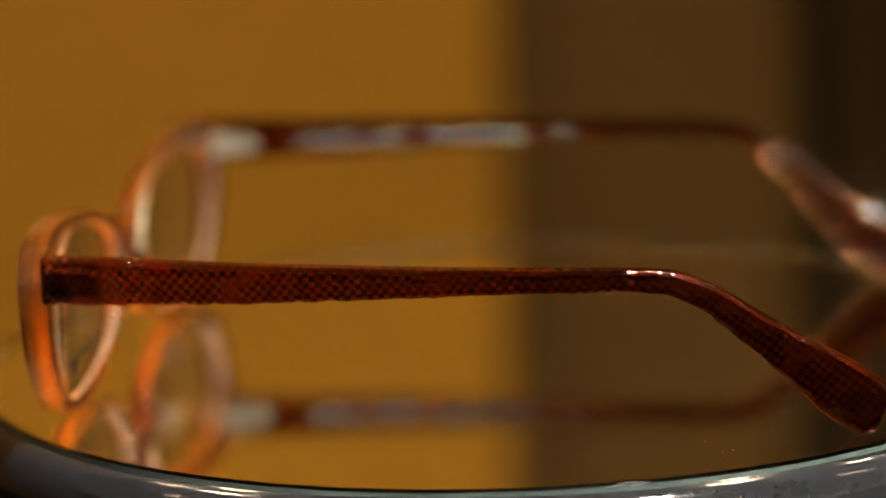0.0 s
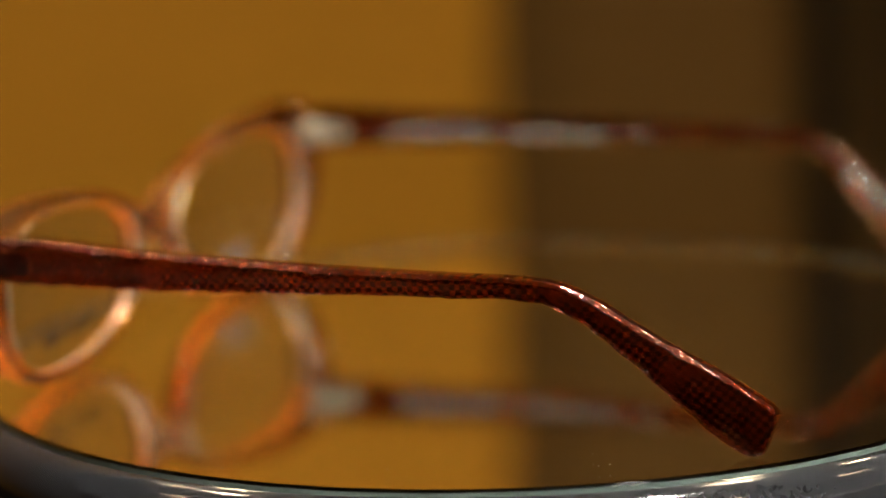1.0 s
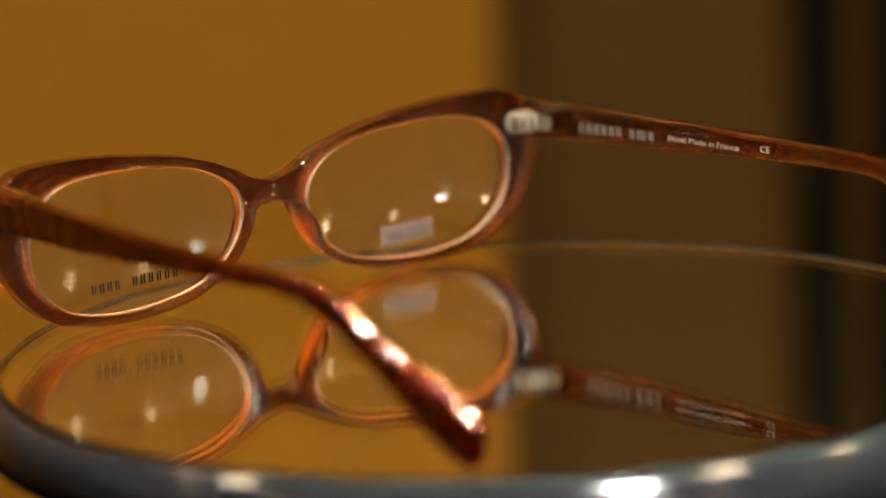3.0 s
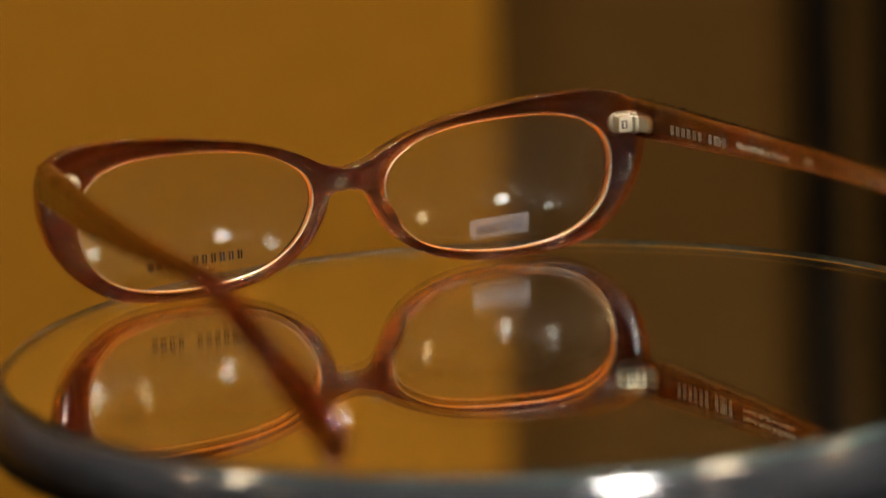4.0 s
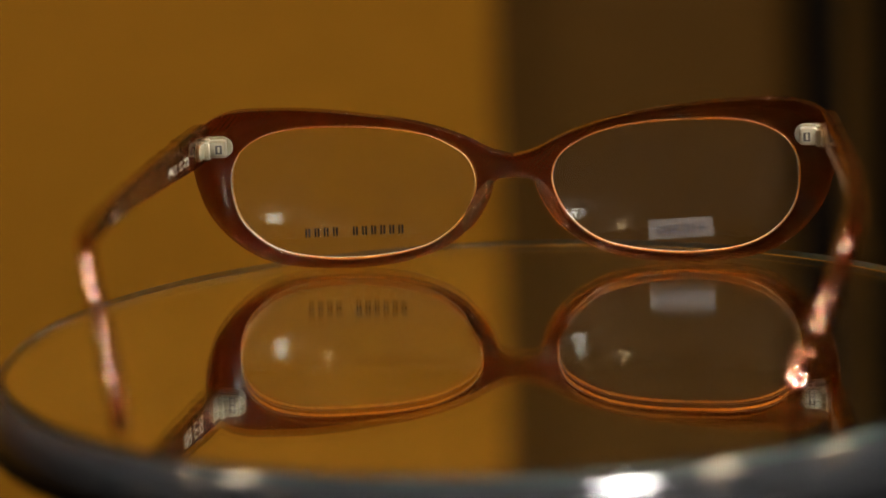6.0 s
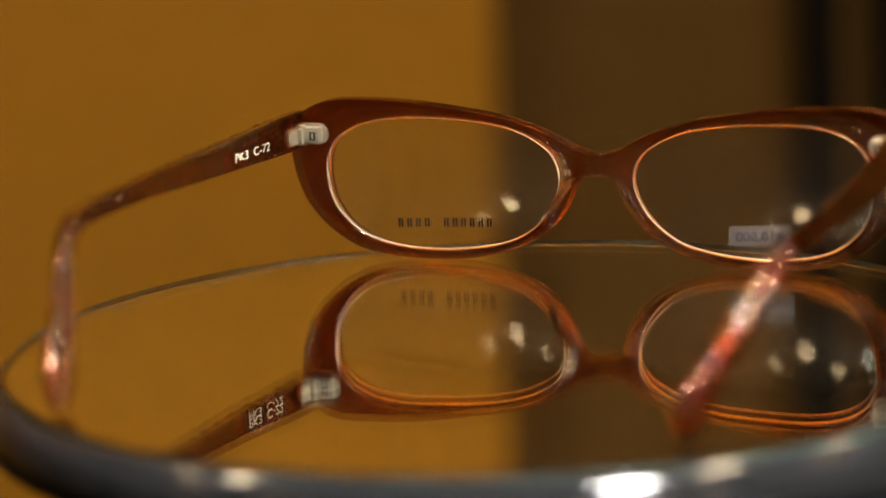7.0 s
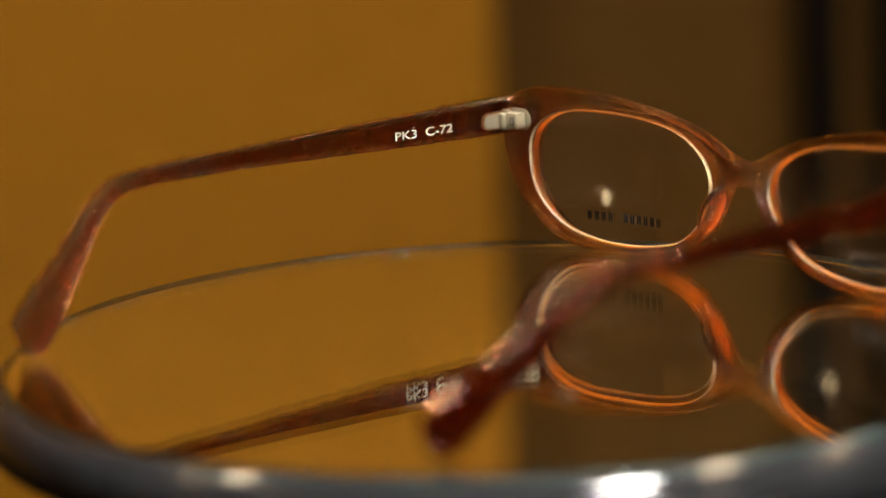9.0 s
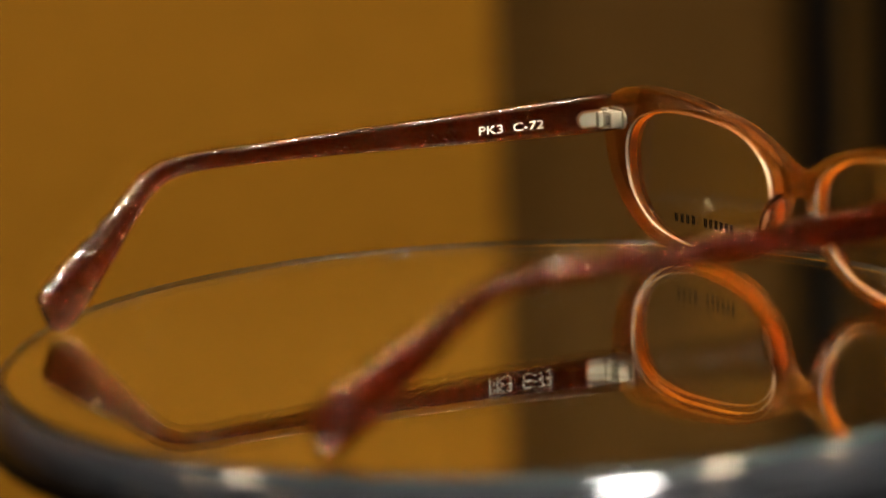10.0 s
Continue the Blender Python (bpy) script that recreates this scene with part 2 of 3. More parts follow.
# unseen dark walls close the room to hold down stray light on the rim
for name, dims, mat, label in (
        ("wall_left", (-9.12, -9.0, -11.0, WALL_Y + 0.12, 0, 2.6), PLASTER, "unseen dark side wall added to cut stray light"),
        ("wall_right", (9.0, 9.12, -11.0, WALL_Y + 0.12, 0, 2.6), PLASTER, "unseen dark side wall added to cut stray light"),
        ("wall_front", (-9.12, 9.12, -11.12, -11.0, 0, 2.6), PLASTER, "unseen dark wall facing the display, added to cut stray light"),
        ("ceiling", (-9.12, 9.12, -11.12, WALL_Y + 0.12, 2.6, 2.7), CEILING, "unseen ceiling with small spotlights, made pale to bounce light"),
        ("floor", (-9.12, 9.12, -11.12, WALL_Y + 0.12, -0.1, 0), FLOOR, "dark brown shop floor")):
    tagged(part(name, box(*dims), mat, None, smooth=False), label, name.split("_")[0], kind="structure")

post = thing("shelf_upright", "black lacquered upright standing against the brown wall", "upright", pose(0.133, WALL_Y + 0.0045, 0))
part("post", box(-0.0086, 0.0091, -0.006, 0.007, 0, 2.55, 0.0010), BLACK, post)
part("edge_strip", box(0.0240, 0.0353, -0.002, 0.007, 0, 2.55, 0.001), BLACK, post)



def spotlight(x, y, size, colour, strength):
    t = thing("ceiling_spotlight", "small round unseen ceiling spotlight, switched on", "spotlight", pose(x, y, 2.6), group="ceiling spotlights")
    r = size / 2
    part("housing", lathe([(0, 0), (r + 0.012, 0), (r + 0.012, -0.040), (r + 0.004, -0.043), (r + 0.002, -0.038), (r + 0.002, -0.020), (0, -0.020)], 32), BLACK, t)
    part("bulb", lathe([(0, -0.024), (r * 0.7, -0.026), (r, -0.045), (r * 0.9, -0.062), (r * 0.5, -0.074), (0, -0.078)], 24), glow_material(colour, strength), t)


# unseen fixtures; those of the backlight and the wash pair are added
for x, y, z, size, watts, colour in LAMPS:
    spotlight(x, y, size, colour, 6.0)
for turn_, away, size, colour in FAR:
    spotlight(1.25 * away * math.sin(radians(turn_)), -1.25 * away * math.cos(radians(turn_)), 1.2 * size, colour, 160.0)

table = thing("display_table", "black lacquered display table under the turntable stand", "table", pose(0, 0.20, 0))
part("tabletop", box(-0.75, 0.75, -0.70, 0.55, 0.715, 0.750, 0.004), BLACK, table)
for x in (-0.69, 0.69):
    for y in (-0.64, 0.49):
        part("leg", box(x - 0.03, x + 0.03, y - 0.03, y + 0.03, 0, 0.7148, 0.003), BLACK, table)

plinth = thing("display_stand", "slim black round stand under the turntable", "stand", pose(0, 0, 0.750))
part("column", lathe([(0, 0.0122), (0.050, 0.0122), (0.050, 0.1878), (0, 0.1878)], 64), BLACK, plinth)
part("foot", lathe([(0, 0), (0.090, 0), (0.090, 0.008), (0.086, 0.012), (0, 0.012)], 96), BLACK, plinth)
part("top_plate", lathe([(0, 0.188), (0.078, 0.188), (0.080, 0.190), (0.080, 0.198), (0.078, 0.200), (0, 0.200)], 96), BLACK, plinth)

# ---------------------------------------------------------------- the turntable
turntable = thing("turntable", "round mirrored glass display turntable with a grey plastic rim", "turntable", pose(0, 0, TOP - 0.05))
H = 0.050
R = 0.0972


def mirror_plate():
    steps = 200
    bm = lathe([(0, H), (R - 0.0005, H), (R, H - 0.0005), (R, H - 0.0040), (0, H - 0.0040)], steps)
    for f in bm.faces:
        z, n = f.calc_center_median().z, f.normal
        f.normal_update()
        if z < H - 0.0039:
            f.material_index = 1
        elif abs(f.normal.z) < 0.2:
            f.material_index = 2
    return bm


part("mirror_plate", mirror_plate(), [GLASS, SILVER, EDGE], turntable, "thick mirrored glass plate with a ground edge")
part("rim", lathe([(R + 0.0004, H - 0.0042), (R + 0.0004, H - 0.00125), (R + 0.0004, H - 0.0012), (R + 0.00044, H - 0.00122), (R + 0.0010, H - 0.0016), (R + 0.0017, H - 0.0021), (R + 0.0024, H - 0.0029), (R + 0.0032, H - 0.0042),
                   (R + 0.0038, H - 0.0060), (R + 0.0042, H - 0.0080), (R + 0.0043, H - 0.0100), (R + 0.0034, H - 0.0125), (0.06, H - 0.0140), (0.06, H - 0.0042)], 200, True), RIM, turntable, "grey satin plastic rim")
part("drum", lathe([(0, 0), (0.082, 0), (0.084, 0.002), (0.084, 0.028), (0.080, 0.0358), (0, 0.0358)], 128), BASE, turntable, "black plastic drum")


def specks():
    rng = random.Random(5)
    bm = bmesh.new()
    spots = [(-0.0621, -0.0602), (-0.0605, -0.0613)]
    while len(spots) < 34:
        x, y = rng.uniform(-R, R), rng.uniform(-R, R)
        if math.hypot(x, y) < R - 0.004:
            spots.append((x, y))
    for k, (x, y) in enumerate(spots):
        s = (0.00015 if k < 2 else rng.uniform(0.00006, 0.00016))
        bmesh.ops.create_icosphere(bm, subdivisions=1, radius=s, matrix=Matrix.Translation((x, y, H + s * 0.3)) @ Matrix.Diagonal((rng.uniform(0.6, 1.8), 1, 0.5, 1)))
    return bm


tagged(part("dust", specks(), DUST, turntable, "scattered pale dust specks"), kind="stuff")

# ---------------------------------------------------------------- the eyeglasses
# glasses' own space: x along the front, y ahead of the wearer, z up from the mirror
glasses = thing("eyeglasses", "open amber mauve acetate eyeglasses with checked red temples on a mirror", "eyeglasses", pose(0, 0, TOP))
CENTRE = np.array((34.0, 16.5))
OUTER = [(0, 23.6), (4.8, 24.9), (9.6, 27.5), (15.5, 29.9), (22.6, 31.9), (30.3, 33.2), (38.6, 34.4), (47, 35.1), (55.3, 35.2), (60, 34.8), (63.8, 33.4),
         (66.4, 31.2), (67.6, 28), (67.8, 22.5), (66.9, 17.8), (65, 12.8), (61.4, 8), (57, 4.3), (52.2, 1.9), (45.6, 0.6), (37.8, 0.1), (29.4, 0.4),
         (22.2, 1.6), (16.2, 3.7), (11.3, 6.8), (8.4, 10.6), (6.2, 14.6), (4.7, 17.4), (3, 18.7), (0, 19)]
INNER = [(36.3, 30.9), (45.8, 30.85), (52.4, 29.6), (56.6, 27.4), (59, 24.6), (60.2, 20.7), (59.9, 15.2), (58.2, 10.6), (54.5, 6.5), (49.7, 3.8), (43.2, 2.3),
         (35.4, 1.8), (27, 2.5), (19.2, 4.3), (14.1, 7.3), (10.5, 11.2), (8.5, 15.2), (7.9, 19), (9.1, 22.8), (12, 25.6), (17.9, 28.5), (26.2, 30.2)]


def bow(x):
    """The middle of the front's thickness at that x, in millimetres."""
    return 7.4 - x * x / 1800.0


def radius_at(curve, angles):
    d = curve - CENTRE
    a, r = np.arctan2(d[:, 1], d[:, 0]), np.hypot(d[:, 0], d[:, 1])
    order = np.argsort(a)
    return np.interp(angles, a[order], r[order], period=2 * math.pi)


def polar(curve, angles, grow=0.0):
    r = radius_at(curve, angles) + grow
    return CENTRE + np.stack([r * np.cos(angles), r * np.sin(angles)], 1)


INNER_CURVE = spline(INNER, 8)
half = spline(OUTER, 8, closed=False)
OUTER_CURVE = np.concatenate([half, np.stack([np.zeros(9), np.linspace(19.0, 23.6, 11)[1:-1]], 1)])
CUT = [math.atan2(z - CENTRE[1], -CENTRE[0]) for z in (23.6, 19.0)]


def front_frame():
    angles = np.array(sorted(set(np.linspace(-math.pi, math.pi, 180, endpoint=False)) | set(CUT)))
    inner, outer = polar(INNER_CURVE, angles), polar(OUTER_CURVE, angles)
    bm = bmesh.new()
    depth = 2.0
    for side in (1, -1):
        ring = []
        for (xi, zi), (xo, zo), a in zip(inner, outer, angles):
            if CUT[0] - 1e-6 <= a <= CUT[1] + 1e-6:
                xo = 0.0
            ring.append([bm.verts.new((side * x, y, z)) for x, y, z in ((xi, -depth, zi), (xo, -depth, zo), (xo, depth, zo), (xi, depth, zi))])
        n = len(ring)
        for i in range(n):
            a, b = ring[i], ring[(i + 1) % n]
            cut = abs(a[1].co.x) < 1e-6 and abs(b[1].co.x) < 1e-6
            for k in range(4):
                if k == 1 and cut:
                    continue
                q = (a[k], a[(k + 1) % 4], b[(k + 1) % 4], b[k])
                bm.faces.new(q if side > 0 else q[::-1])
    bmesh.ops.remove_doubles(bm, verts=bm.verts, dist=1e-4)
    bmesh.ops.recalc_face_normals(bm, faces=bm.faces)
    sharp = [e for e in bm.edges if len(e.link_faces) == 2 and e.calc_face_angle() > 0.9]
    bmesh.ops.bevel(bm, geom=sharp, offset=0.72, segments=4, affect="EDGES", profile=0.5, clamp_overlap=True)
    for v in bm.verts:
        v.co.z -= 0.6 * max(0.0, (v.co.z - 18) / 17)
        thick = 1.0 + 0.22 * max(0.0, (abs(v.co.x) - 52) / 15)
        v.co.y = bow(v.co.x) + v.co.y * thick
        v.co *= MM
    bm.normal_update()
    for f in bm.faces:
        if f.normal.y > 0.8:
            f.material_index = 1
    return bm


part("front", front_frame(), [FRONT, SNAKE_FRONT], glasses, "amber mauve translucent acetate front")


def lens_y(x, z):
    return bow(x) - 0.2 - ((z - 16.5) ** 2 + (abs(x) - 34) ** 2) / 330.0 + 0.3 - (z - 16.5) * 0.029


def lens(side):
    angles = np.linspace(-math.pi, math.pi, 144, endpoint=False)
    rim = polar(INNER_CURVE, angles, -0.30)
    bm = bmesh.new()
    layers = []
    for off in (-0.6, 0.6):
        rings = [[bm.verts.new((side * CENTRE[0], lens_y(CENTRE[0], CENTRE[1]) + off, CENTRE[1]))]]
        for k in range(1, 13):
            s = k / 12
            ring = []
            for x, z in rim:
                px, pz = CENTRE[0] + (x - CENTRE[0]) * s, CENTRE[1] + (z - CENTRE[1]) * s
                ring.append(bm.verts.new((side * px, lens_y(px, pz) + off, pz)))
            rings.append(ring)
        layers.append(rings)
        for a, b in zip(rings, rings[1:]):
            for i in range(144):
                j = (i + 1) % 144
                bm.faces.new([a[0], b[i], b[j]] if len(a) == 1 else [a[i], b[i], b[j], a[j]])
    for i in range(144):
        j = (i + 1) % 144
        bm.faces.new([layers[0][-1][i], layers[0][-1][j], layers[1][-1][j], layers[1][-1][i]]).material_index = 1
    for v in bm.verts:
        v.co *= MM
    return bm


def text_mesh(words, size, m, mat, name, parent, label, fit=None, side=0):
    cu = bpy.data.curves.new(name, "FONT")
    cu.body, cu.size, cu.extrude = words, size, 0.00002
    cu.align_x, cu.align_y = "CENTER", "CENTER"
    probe = new(name + "_probe", cu)
    bpy.context.view_layer.update()
    me = bpy.data.meshes.new_from_object(probe.evaluated_get(bpy.context.evaluated_depsgraph_get()))
    bpy.data.objects.remove(probe)
    bpy.data.curves.remove(cu)
    if fit:
        xs = [v.co.x for v in me.vertices]
        k = fit / (max(xs) - min(xs))
        for v in me.vertices:
            v.co.x *= k
    me.materials.clear()
    me.materials.append(mat)
    me.transform(m)
    if side:
        for v in me.vertices:
            v.co.x += side * inner_face(v.co.y / MM) * MM
    ob = new(name, me)
    ob.parent = parent
    return tagged(ob, label)


BACKWARD = Matrix(((1, 0, 0, 0), (0, 0, -1, 0), (0, 1, 0, 0), (0, 0, 0, 1)))       # faces -y, x to the right
AHEAD = Matrix(((-1, 0, 0, 0), (0, 0, 1, 0), (0, 1, 0, 0), (0, 0, 0, 1)))          # faces +y
INWARD_L = Matrix(((0, 0, 1, 0), (1, 0, 0, 0), (0, 1, 0, 0), (0, 0, 0, 1)))        # faces +x, x runs along +y
INWARD_R = Matrix(((0, 0, -1, 0), (-1, 0, 0, 0), (0, 1, 0, 0), (0, 0, 0, 1)))      # faces -x, x runs along -y

lens_left = part("lens", lens(-1), [LENS, FROST], glasses, "clear demo lens with black print")
lens_right = part("lens", lens(1), [LENS, FROST], glasses, "clear demo lens with a price sticker")
lens_left.visible_shadow = lens_right.visible_shadow = False

for k in (0, 1, 2, 3, 5.2, 6.2, 7.2, 8.2, 9.2, 10.2):
    x, z = -45.0 + k * 1.95, 7.7 + k * 0.035
    y = lens_y(x + 0.6, z) - 0.68
    # two thin strokes stand in for each letter
    for x0, x1 in ((0.0, 0.40), (0.66, 1.06)):
        part("print_bar", box((x + x0) * MM, (x + x1) * MM, (y - 0.04) * MM, y * MM, (z - 0.95) * MM, (z + 0.95) * MM), INK, lens_left, "small black printed bar", smooth=False)

tilt = Matrix.Rotation(radians(-2.6), 4, "Y")
m = Matrix.Translation((34.9 * MM, (lens_y(34.9, 6.9) + 0.95) * MM, 6.9 * MM)) @ tilt
sticker_bm = box(-6.9 * MM, 6.9 * MM, -0.00005, 0.00005, -2.15 * MM, 2.15 * MM)
sticker_bm.transform(m)
sticker = part("price_sticker", sticker_bm, FILM, lens_right, "frosted white price sticker", smooth=False)
text_mesh("\u00a510,500", 2.7 * MM, m @ Matrix.Translation((0, -0.0003, -0.2 * MM)) @ AHEAD, GREYINK, "price", lens_right, "grey printed price", 10.5 * MM)


def rim_lining(side):
    angles = np.linspace(-math.pi, math.pi, 144, endpoint=False)
    outer, inner = polar(INNER_CURVE, angles, -0.02), polar(INNER_CURVE, angles, -0.17)
    bm = bmesh.new()
    rings = []
    for (xo, zo), (xi, zi) in zip(outer, inner):
        yo, yi = bow(xo), bow(xi)
        rings.append([bm.verts.new((side * x * MM, y * MM, (z - 0.6 * max(0.0, (z - 18) / 17)) * MM)) for x, y, z in ((xo, yo - 0.85, zo), (xi, yi - 0.75, zi), (xi, yi + 0.75, zi), (xo, yo + 0.85, zo))])
    for i in range(144):
        a, b = rings[i], rings[(i + 1) % 144]
        for k in range(4):
            bm.faces.new([a[k], a[(k + 1) % 4], b[(k + 1) % 4], b[k]])
    return bm


# thin rings added to carry the glow along the rims' inner edges
for side in (-1, 1):
    part("rim_lining", rim_lining(side), LINING, glasses, "translucent ring added for the glow of the rim's inner wall")


def lens_specks(side):
    """Fine dust on the lens's inner face."""
    rng = random.Random(11 + side)
    bm = bmesh.new()
    for _ in range(16):
        x, z = 34 + rng.uniform(-20, 20), 16.5 + rng.uniform(-10, 10)
        r = rng.uniform(0.05, 0.11)
        bmesh.ops.create_icosphere(bm, subdivisions=1, radius=r * MM, matrix=Matrix.Translation((side * x * MM, (lens_y(x, z) - 0.62) * MM, z * MM)) @ Matrix.Diagonal((rng.uniform(0.7, 2.0), 0.5, 1, 1)))
    return bm


for side, pane in ((-1, lens_left), (1, lens_right)):
    tagged(part("dust", lens_specks(side), DUST, pane, "fine pale dust"), kind="stuff")


def nose_pad(side):
    bm = bmesh.new()
    bmesh.ops.create_uvsphere(bm, u_segments=24, v_segments=16, radius=1.0)
    bm.transform(Matrix.Translation((side * 7.9, bow(8) - 1.9, 13.0)) @ Matrix.Rotation(radians(side * -30), 4, "Y") @ Matrix.Rotation(radians(side * 30), 4, "Z") @ Matrix.Diagonal((1.25, 2.6, 6.4, 1)))
    for v in bm.verts:
        v.co *= MM
    return bm


for side in (-1, 1):
    part("nose_pad", nose_pad(side), CLEAR, glasses, "clear moulded nose pad")

# temples: along y, with x, z and the height of the section; thickness in x
TEMPLE = [(3.0, 66.2, 28.1, 8.2), (-8, 67.2, 28.05, 8.0), (-28, 69.0, 27.95, 6.8), (-47, 70.2, 28.1, 5.8), (-66, 70.9, 28.3, 4.7), (-85, 71.0, 28.4, 4.0), (-96, 70.4, 28.3, 3.8),
          (-102.5, 69.5, 27.3, 4.2), (-108, 68.0, 24.4, 4.7), (-113.2, 66.0, 20.1, 5.6), (-118.5, 63.9, 15.6, 7.0), (-123.6, 62.0, 11.5, 8.7), (-128, 60.5, 7.8, 9.9), (-131.0, 59.6, 5.4, 10.2),
          (-132.9, 59.1, 4.3, 9.4), (-134.0, 58.8, 3.7, 7.6), (-134.5, 58.6, 3.5, 5.0)]



def temple_at(y):
    rows = np.array(TEMPLE)[::-1]
    return [float(np.interp(y, rows[:, 0], rows[:, k])) for k in (1, 2, 3)]


def temple(side, outer):
    """One of the temple's two glued layers: the clear inner one or the checked outer one."""
    path = spline(TEMPLE, 34, closed=False)
    bm = bmesh.new()
    sections = []
    n = len(path)
    for i, (y, x, z, h) in enumerate(path):
        a, b = path[max(i - 1, 0)], path[min(i + 1, n - 1)]
        d = np.array((b[0] - a[0], b[2] - a[2]))
        d /= np.linalg.norm(d)
        up = np.array((d[1], -d[0]))
        if up[1] < 0:
            up = -up
        s = i / (n - 1)
        w = 1.9 - 0.35 * s
        if s > 0.96:
            w *= 0.75
        hh = h / 2
        r = min(1.15, hh * 0.45)
        seam = -0.25 * w
        # the round corners run from the flat side to the seam
        arc = [(w - r + r * math.sin(q), hh - r + r * math.cos(q)) for q in (0.0, 0.39, 0.79, 1.18, 1.5708)]
        if outer:
            # hand-polished, slightly wavy outer face
            ripple = [0.26 * noise.noise(Vector((y * 0.40, 3.1 * e, side * 7.0))) + 0.04 * noise.noise(Vector((y * 0.6, 5.3 * e, side * 3.0))) for e in (1, 2, 3)]
            loop = [(seam, hh)] + [(max(u, seam) + ripple[0] * (u > seam + 0.1), v + ripple[0]) for u, v in arc[1:]] + [(w + 0.12 + ripple[1], 0.0)] + [(max(u, seam) + ripple[2] * (u > seam + 0.1), -v - ripple[2]) for u, v in arc[:0:-1]] + [(seam, -hh)]
        else:
            loop = [(seam, -hh)] + [(-u, -v) for u, v in arc] + [(-w, 0.0)] + [(-u, v) for u, v in arc[::-1]] + [(seam, hh)]
        sections.append([bm.verts.new((side * (x + u) * MM, (y + up[0] * v) * MM, (z + up[1] * v) * MM)) for u, v in loop])
    k = len(sections[0])
    for a, b in zip(sections, sections[1:]):
        for i in range(k - 1):
            bm.faces.new([a[i], a[i + 1], b[i + 1], b[i]])
    bm.faces.new(sections[0])
    bm.faces.new(sections[-1])
    return bm


def inner_face(y):
    """How far from the middle the temple's inner face lies, in millimetres."""
    x, z, h = temple_at(y)
    return x - 1.88 - 0.12


def printed_bar(y, width, height, z, parent):
    bm = box(-0.00003, 0.00003, (y - width) * MM, y * MM, (z - height / 2) * MM, (z + height / 2) * MM)
    for v in bm.verts:
        v.co.x += inner_face(v.co.y / MM) * MM
    part("print_bar", bm, THIN, parent, "small pale printed bar", smooth=False)


def stadium(length, height, thick, steps=12):
    """A flat bar with one round end, its straight end at x = 0."""
    r = height / 2
    pts = [(0, -r), (length - r, -r)] + [(length - r + r * math.sin(math.pi * k / steps), -r * math.cos(math.pi * k / steps)) for k in range(1, steps)] + [(length - r, r), (0, r)]
    bm = bmesh.new()
    face = bm.faces.new([bm.verts.new((x, y, 0)) for x, y in pts])
    out = bmesh.ops.extrude_face_region(bm, geom=[face])
    for v in out["geom"]:
        if isinstance(v, bmesh.types.BMVert):
            v.co.z = thick
    bmesh.ops.recalc_face_normals(bm, faces=bm.faces)
    flat = [e for e in bm.edges if all(v.co.z > thick * 0.9 for v in e.verts)]
    bmesh.ops.bevel(bm, geom=flat, offset=thick * 0.35, segments=2, affect="EDGES")
    return bm


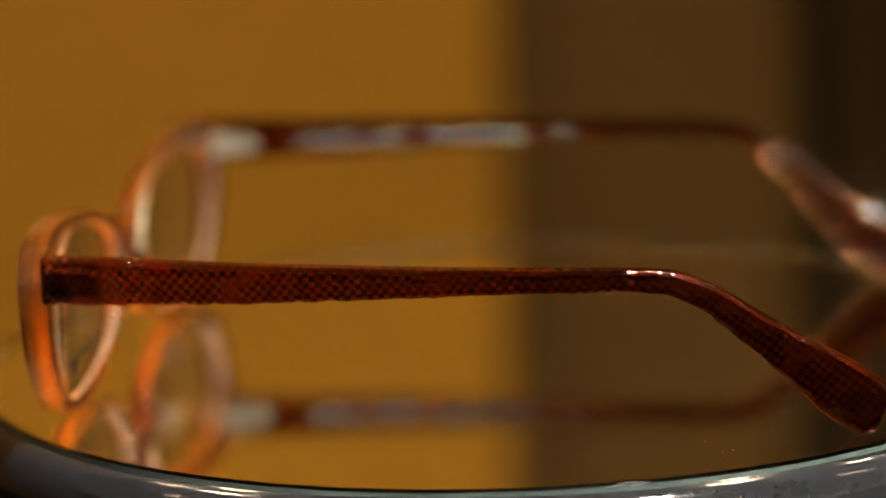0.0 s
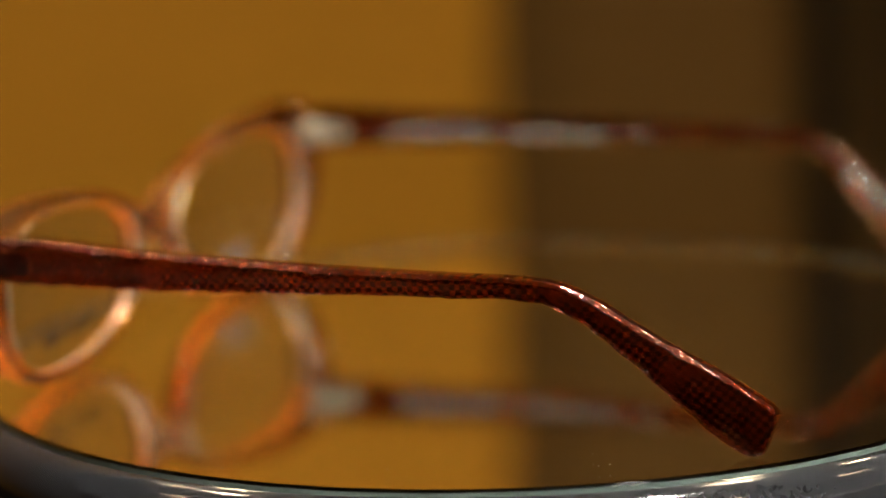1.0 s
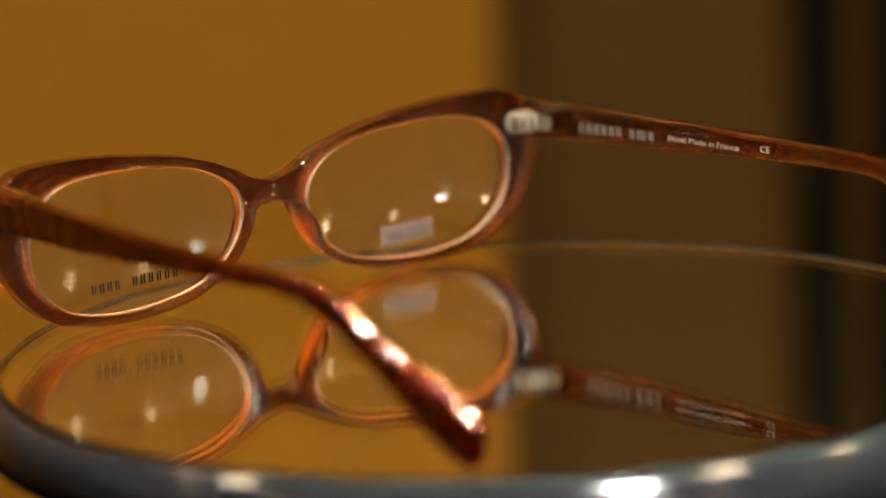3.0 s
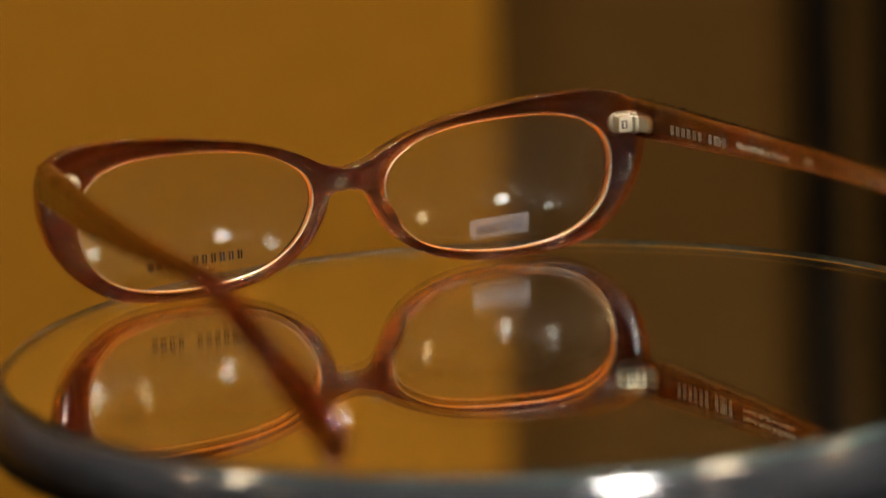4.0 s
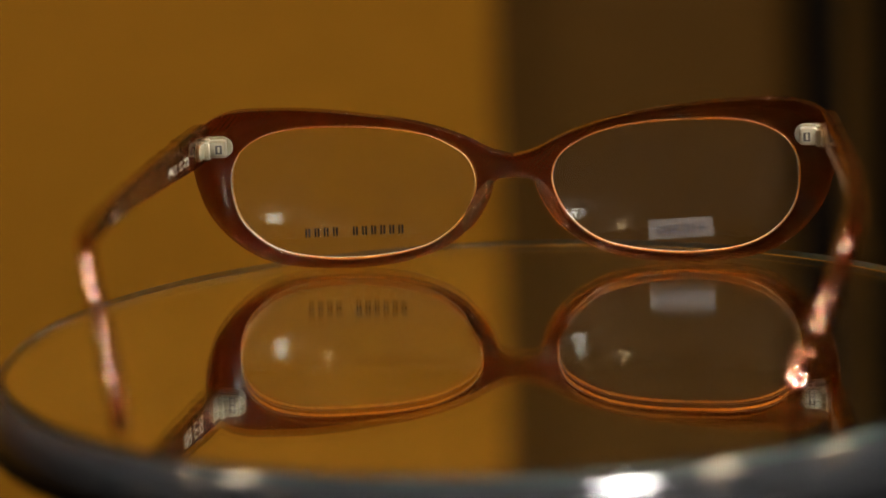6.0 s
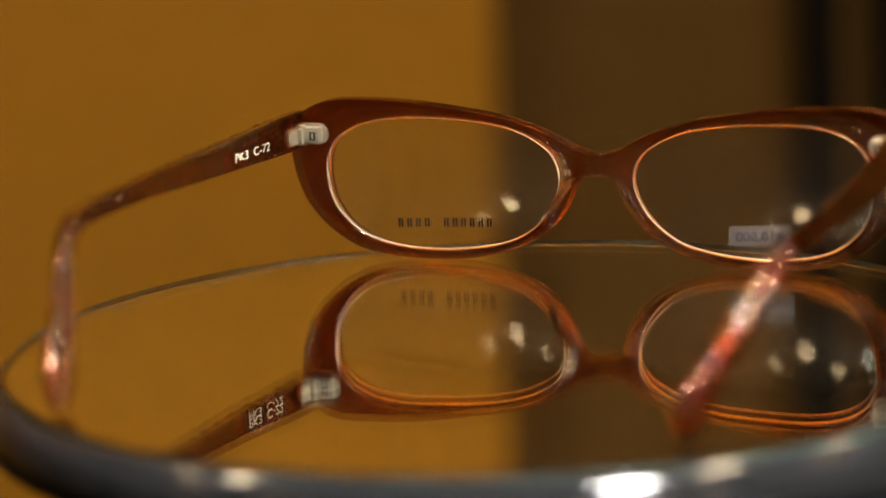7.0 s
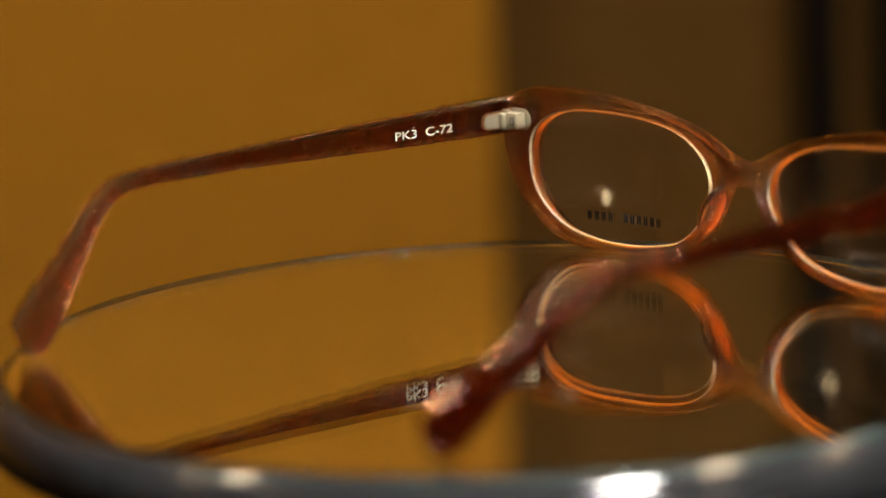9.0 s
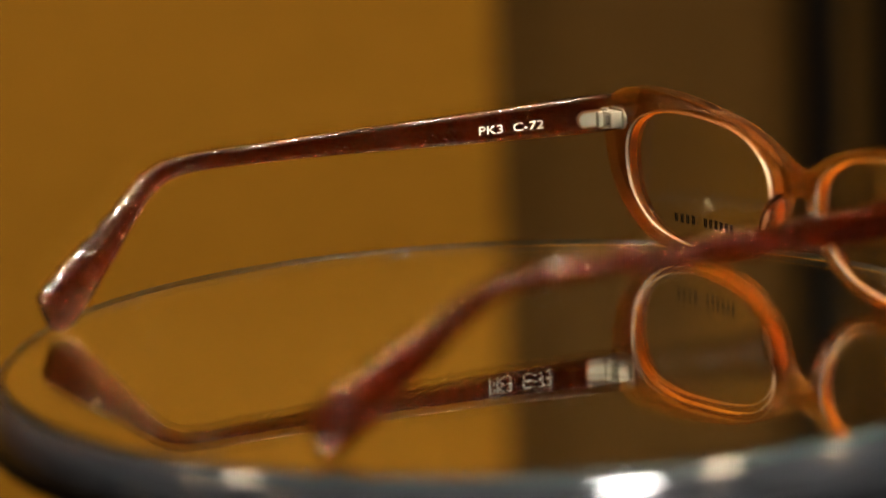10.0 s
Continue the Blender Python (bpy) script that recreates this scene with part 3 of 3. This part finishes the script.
for side in (-1, 1):
    arm = part("temple", temple(side, False), ACETATE, glasses, "amber acetate temple with dark red checked outer face")
    part("laminate", temple(side, True), SNAKE, arm, "dark red laminate with small black checks")
    # leaf on the front: round end towards the lens
    leaf = stadium(6.8 * MM, 4.6 * MM, 0.6 * MM)
    leaf.transform(Matrix.Translation((side * 66.0 * MM, (bow(63) - 2.3) * MM, 27.2 * MM)) @ (BACKWARD @ Matrix.Rotation(math.pi if side > 0 else 0, 4, "Z")))
    hinge = part("front_hinge", leaf, METAL, glasses, "pale nickel hinge leaf")
    x0, x1 = sorted((side * 60.4, side * 65.6))
    part("knuckle", box(x0 * MM, x1 * MM, -0.4 * MM, (bow(63) - 2.5) * MM, 25.5 * MM, 28.9 * MM, 0.3 * MM), METAL, hinge, "pale nickel hinge knuckle")
    # dark box proud of the knuckle: the slot's shade is put into its colour
    x0, x1 = sorted((side * 61.0, side * 62.5))
    part("slot", box(x0 * MM, x1 * MM, -0.44 * MM, -0.1 * MM, 26.2 * MM, 28.1 * MM, 0.1 * MM), SLOT_SHADE, hinge, "raised dark box painted as the shade in the screw slot")
    x0, x1 = sorted((side * 61.5, side * 62.0))
    part("spring", box(x0 * MM, x1 * MM, -0.50 * MM, -0.2 * MM, 26.5 * MM, 27.8 * MM, 0.1 * MM), METAL, hinge, "small bright spring in the hinge slot")
    part("screw", lathe([(0, 29.5 * MM + 0.3 * MM), (0.9 * MM, 29.8 * MM), (1.0 * MM, 29.6 * MM), (1.0 * MM, 25.4 * MM), (0, 25.3 * MM)], 20), METAL, hinge, "hinge screw").location = (side * 64.6 * MM, 0.6 * MM, -0.4 * MM)
    # leaf on the temple: round end towards the ear
    leaf = stadium(6.4 * MM, 3.7 * MM, 0.9 * MM)
    spin = Matrix.Rotation(math.pi, 4, "Z") if side < 0 else Matrix.Identity(4)
    leaf.transform(Matrix.Translation((side * 65.3 * MM, 0.6 * MM, 27.2 * MM)) @ Matrix.Rotation(radians(side * 6.0), 4, "Z") @ ((INWARD_L if side < 0 else INWARD_R) @ spin))
    part("temple_hinge", leaf, METAL, arm, "pale nickel hinge leaf")
    part("barrel", box(*[q * MM for q in sorted((side * 63.6, side * 65.6))], -1.6 * MM, 1.0 * MM, 25.5 * MM, 28.8 * MM, 0.4 * MM), METAL, arm, "pale nickel hinge barrel")
    if side < 0:
        text_mesh("PK3  C-72", 2.6 * MM, Matrix.Translation((0, -21.8 * MM, 27.3 * MM)) @ INWARD_L, PRINT, "lettering", arm, "small white printed code", 15.2 * MM, side)
    else:
        for k in (0, 1, 2, 3, 4, 5, 6.8, 7.8, 8.4, 9.4):
            printed_bar(-(14.2 + k * 2.15), 0.34, 1.9, 27.5, arm)
            printed_bar(-(14.9 + k * 2.15), 0.34, 1.9, 27.5, arm)
        text_mesh("Hand Made in France", 1.7 * MM, Matrix.Translation((0, -50 * MM, 27.7 * MM)) @ INWARD_R, PRINT, "lettering", arm, "small white printed words", 20 * MM, side)
        text_mesh("CE", 1.9 * MM, Matrix.Translation((0, -67.5 * MM, 28.2 * MM)) @ INWARD_R, PRINT, "mark", arm, "small white printed mark", 2.6 * MM, side)

# ---------------------------------------------------------------- what turns
# seconds and degrees of the turntable
TURN = [(0.0, 68.61), (0.5, 61.67), (1.0, 54.63), (1.5, 47.50), (2.0, 40.30), (2.5, 33.04), (3.0, 25.73), (3.5, 18.40), (4.0, 11.04), (4.5, 3.69), (5.0, -3.66), (5.5, -10.98),
        (6.0, -18.26), (6.5, -25.49), (7.0, -32.65), (7.5, -39.73), (8.0, -46.72), (8.5, -53.60), (9.0, -60.35), (9.5, -66.96), (10.0, -73.43)]


def motions():
    walk(focus_mark, [(t, Matrix.Translation(eye(d))) for t, d in FOCUS])
    walk(turntable, [(t, pose(0, 0, TOP - 0.05, 0, 0, a)) for t, a in TURN])
    walk(glasses, [(t, pose(0, 0, TOP, 0, 0, a) @ pose(-0.0183, 0.0620, 0.0002, 0, 0, 13.06)) for t, a in TURN])


motions()
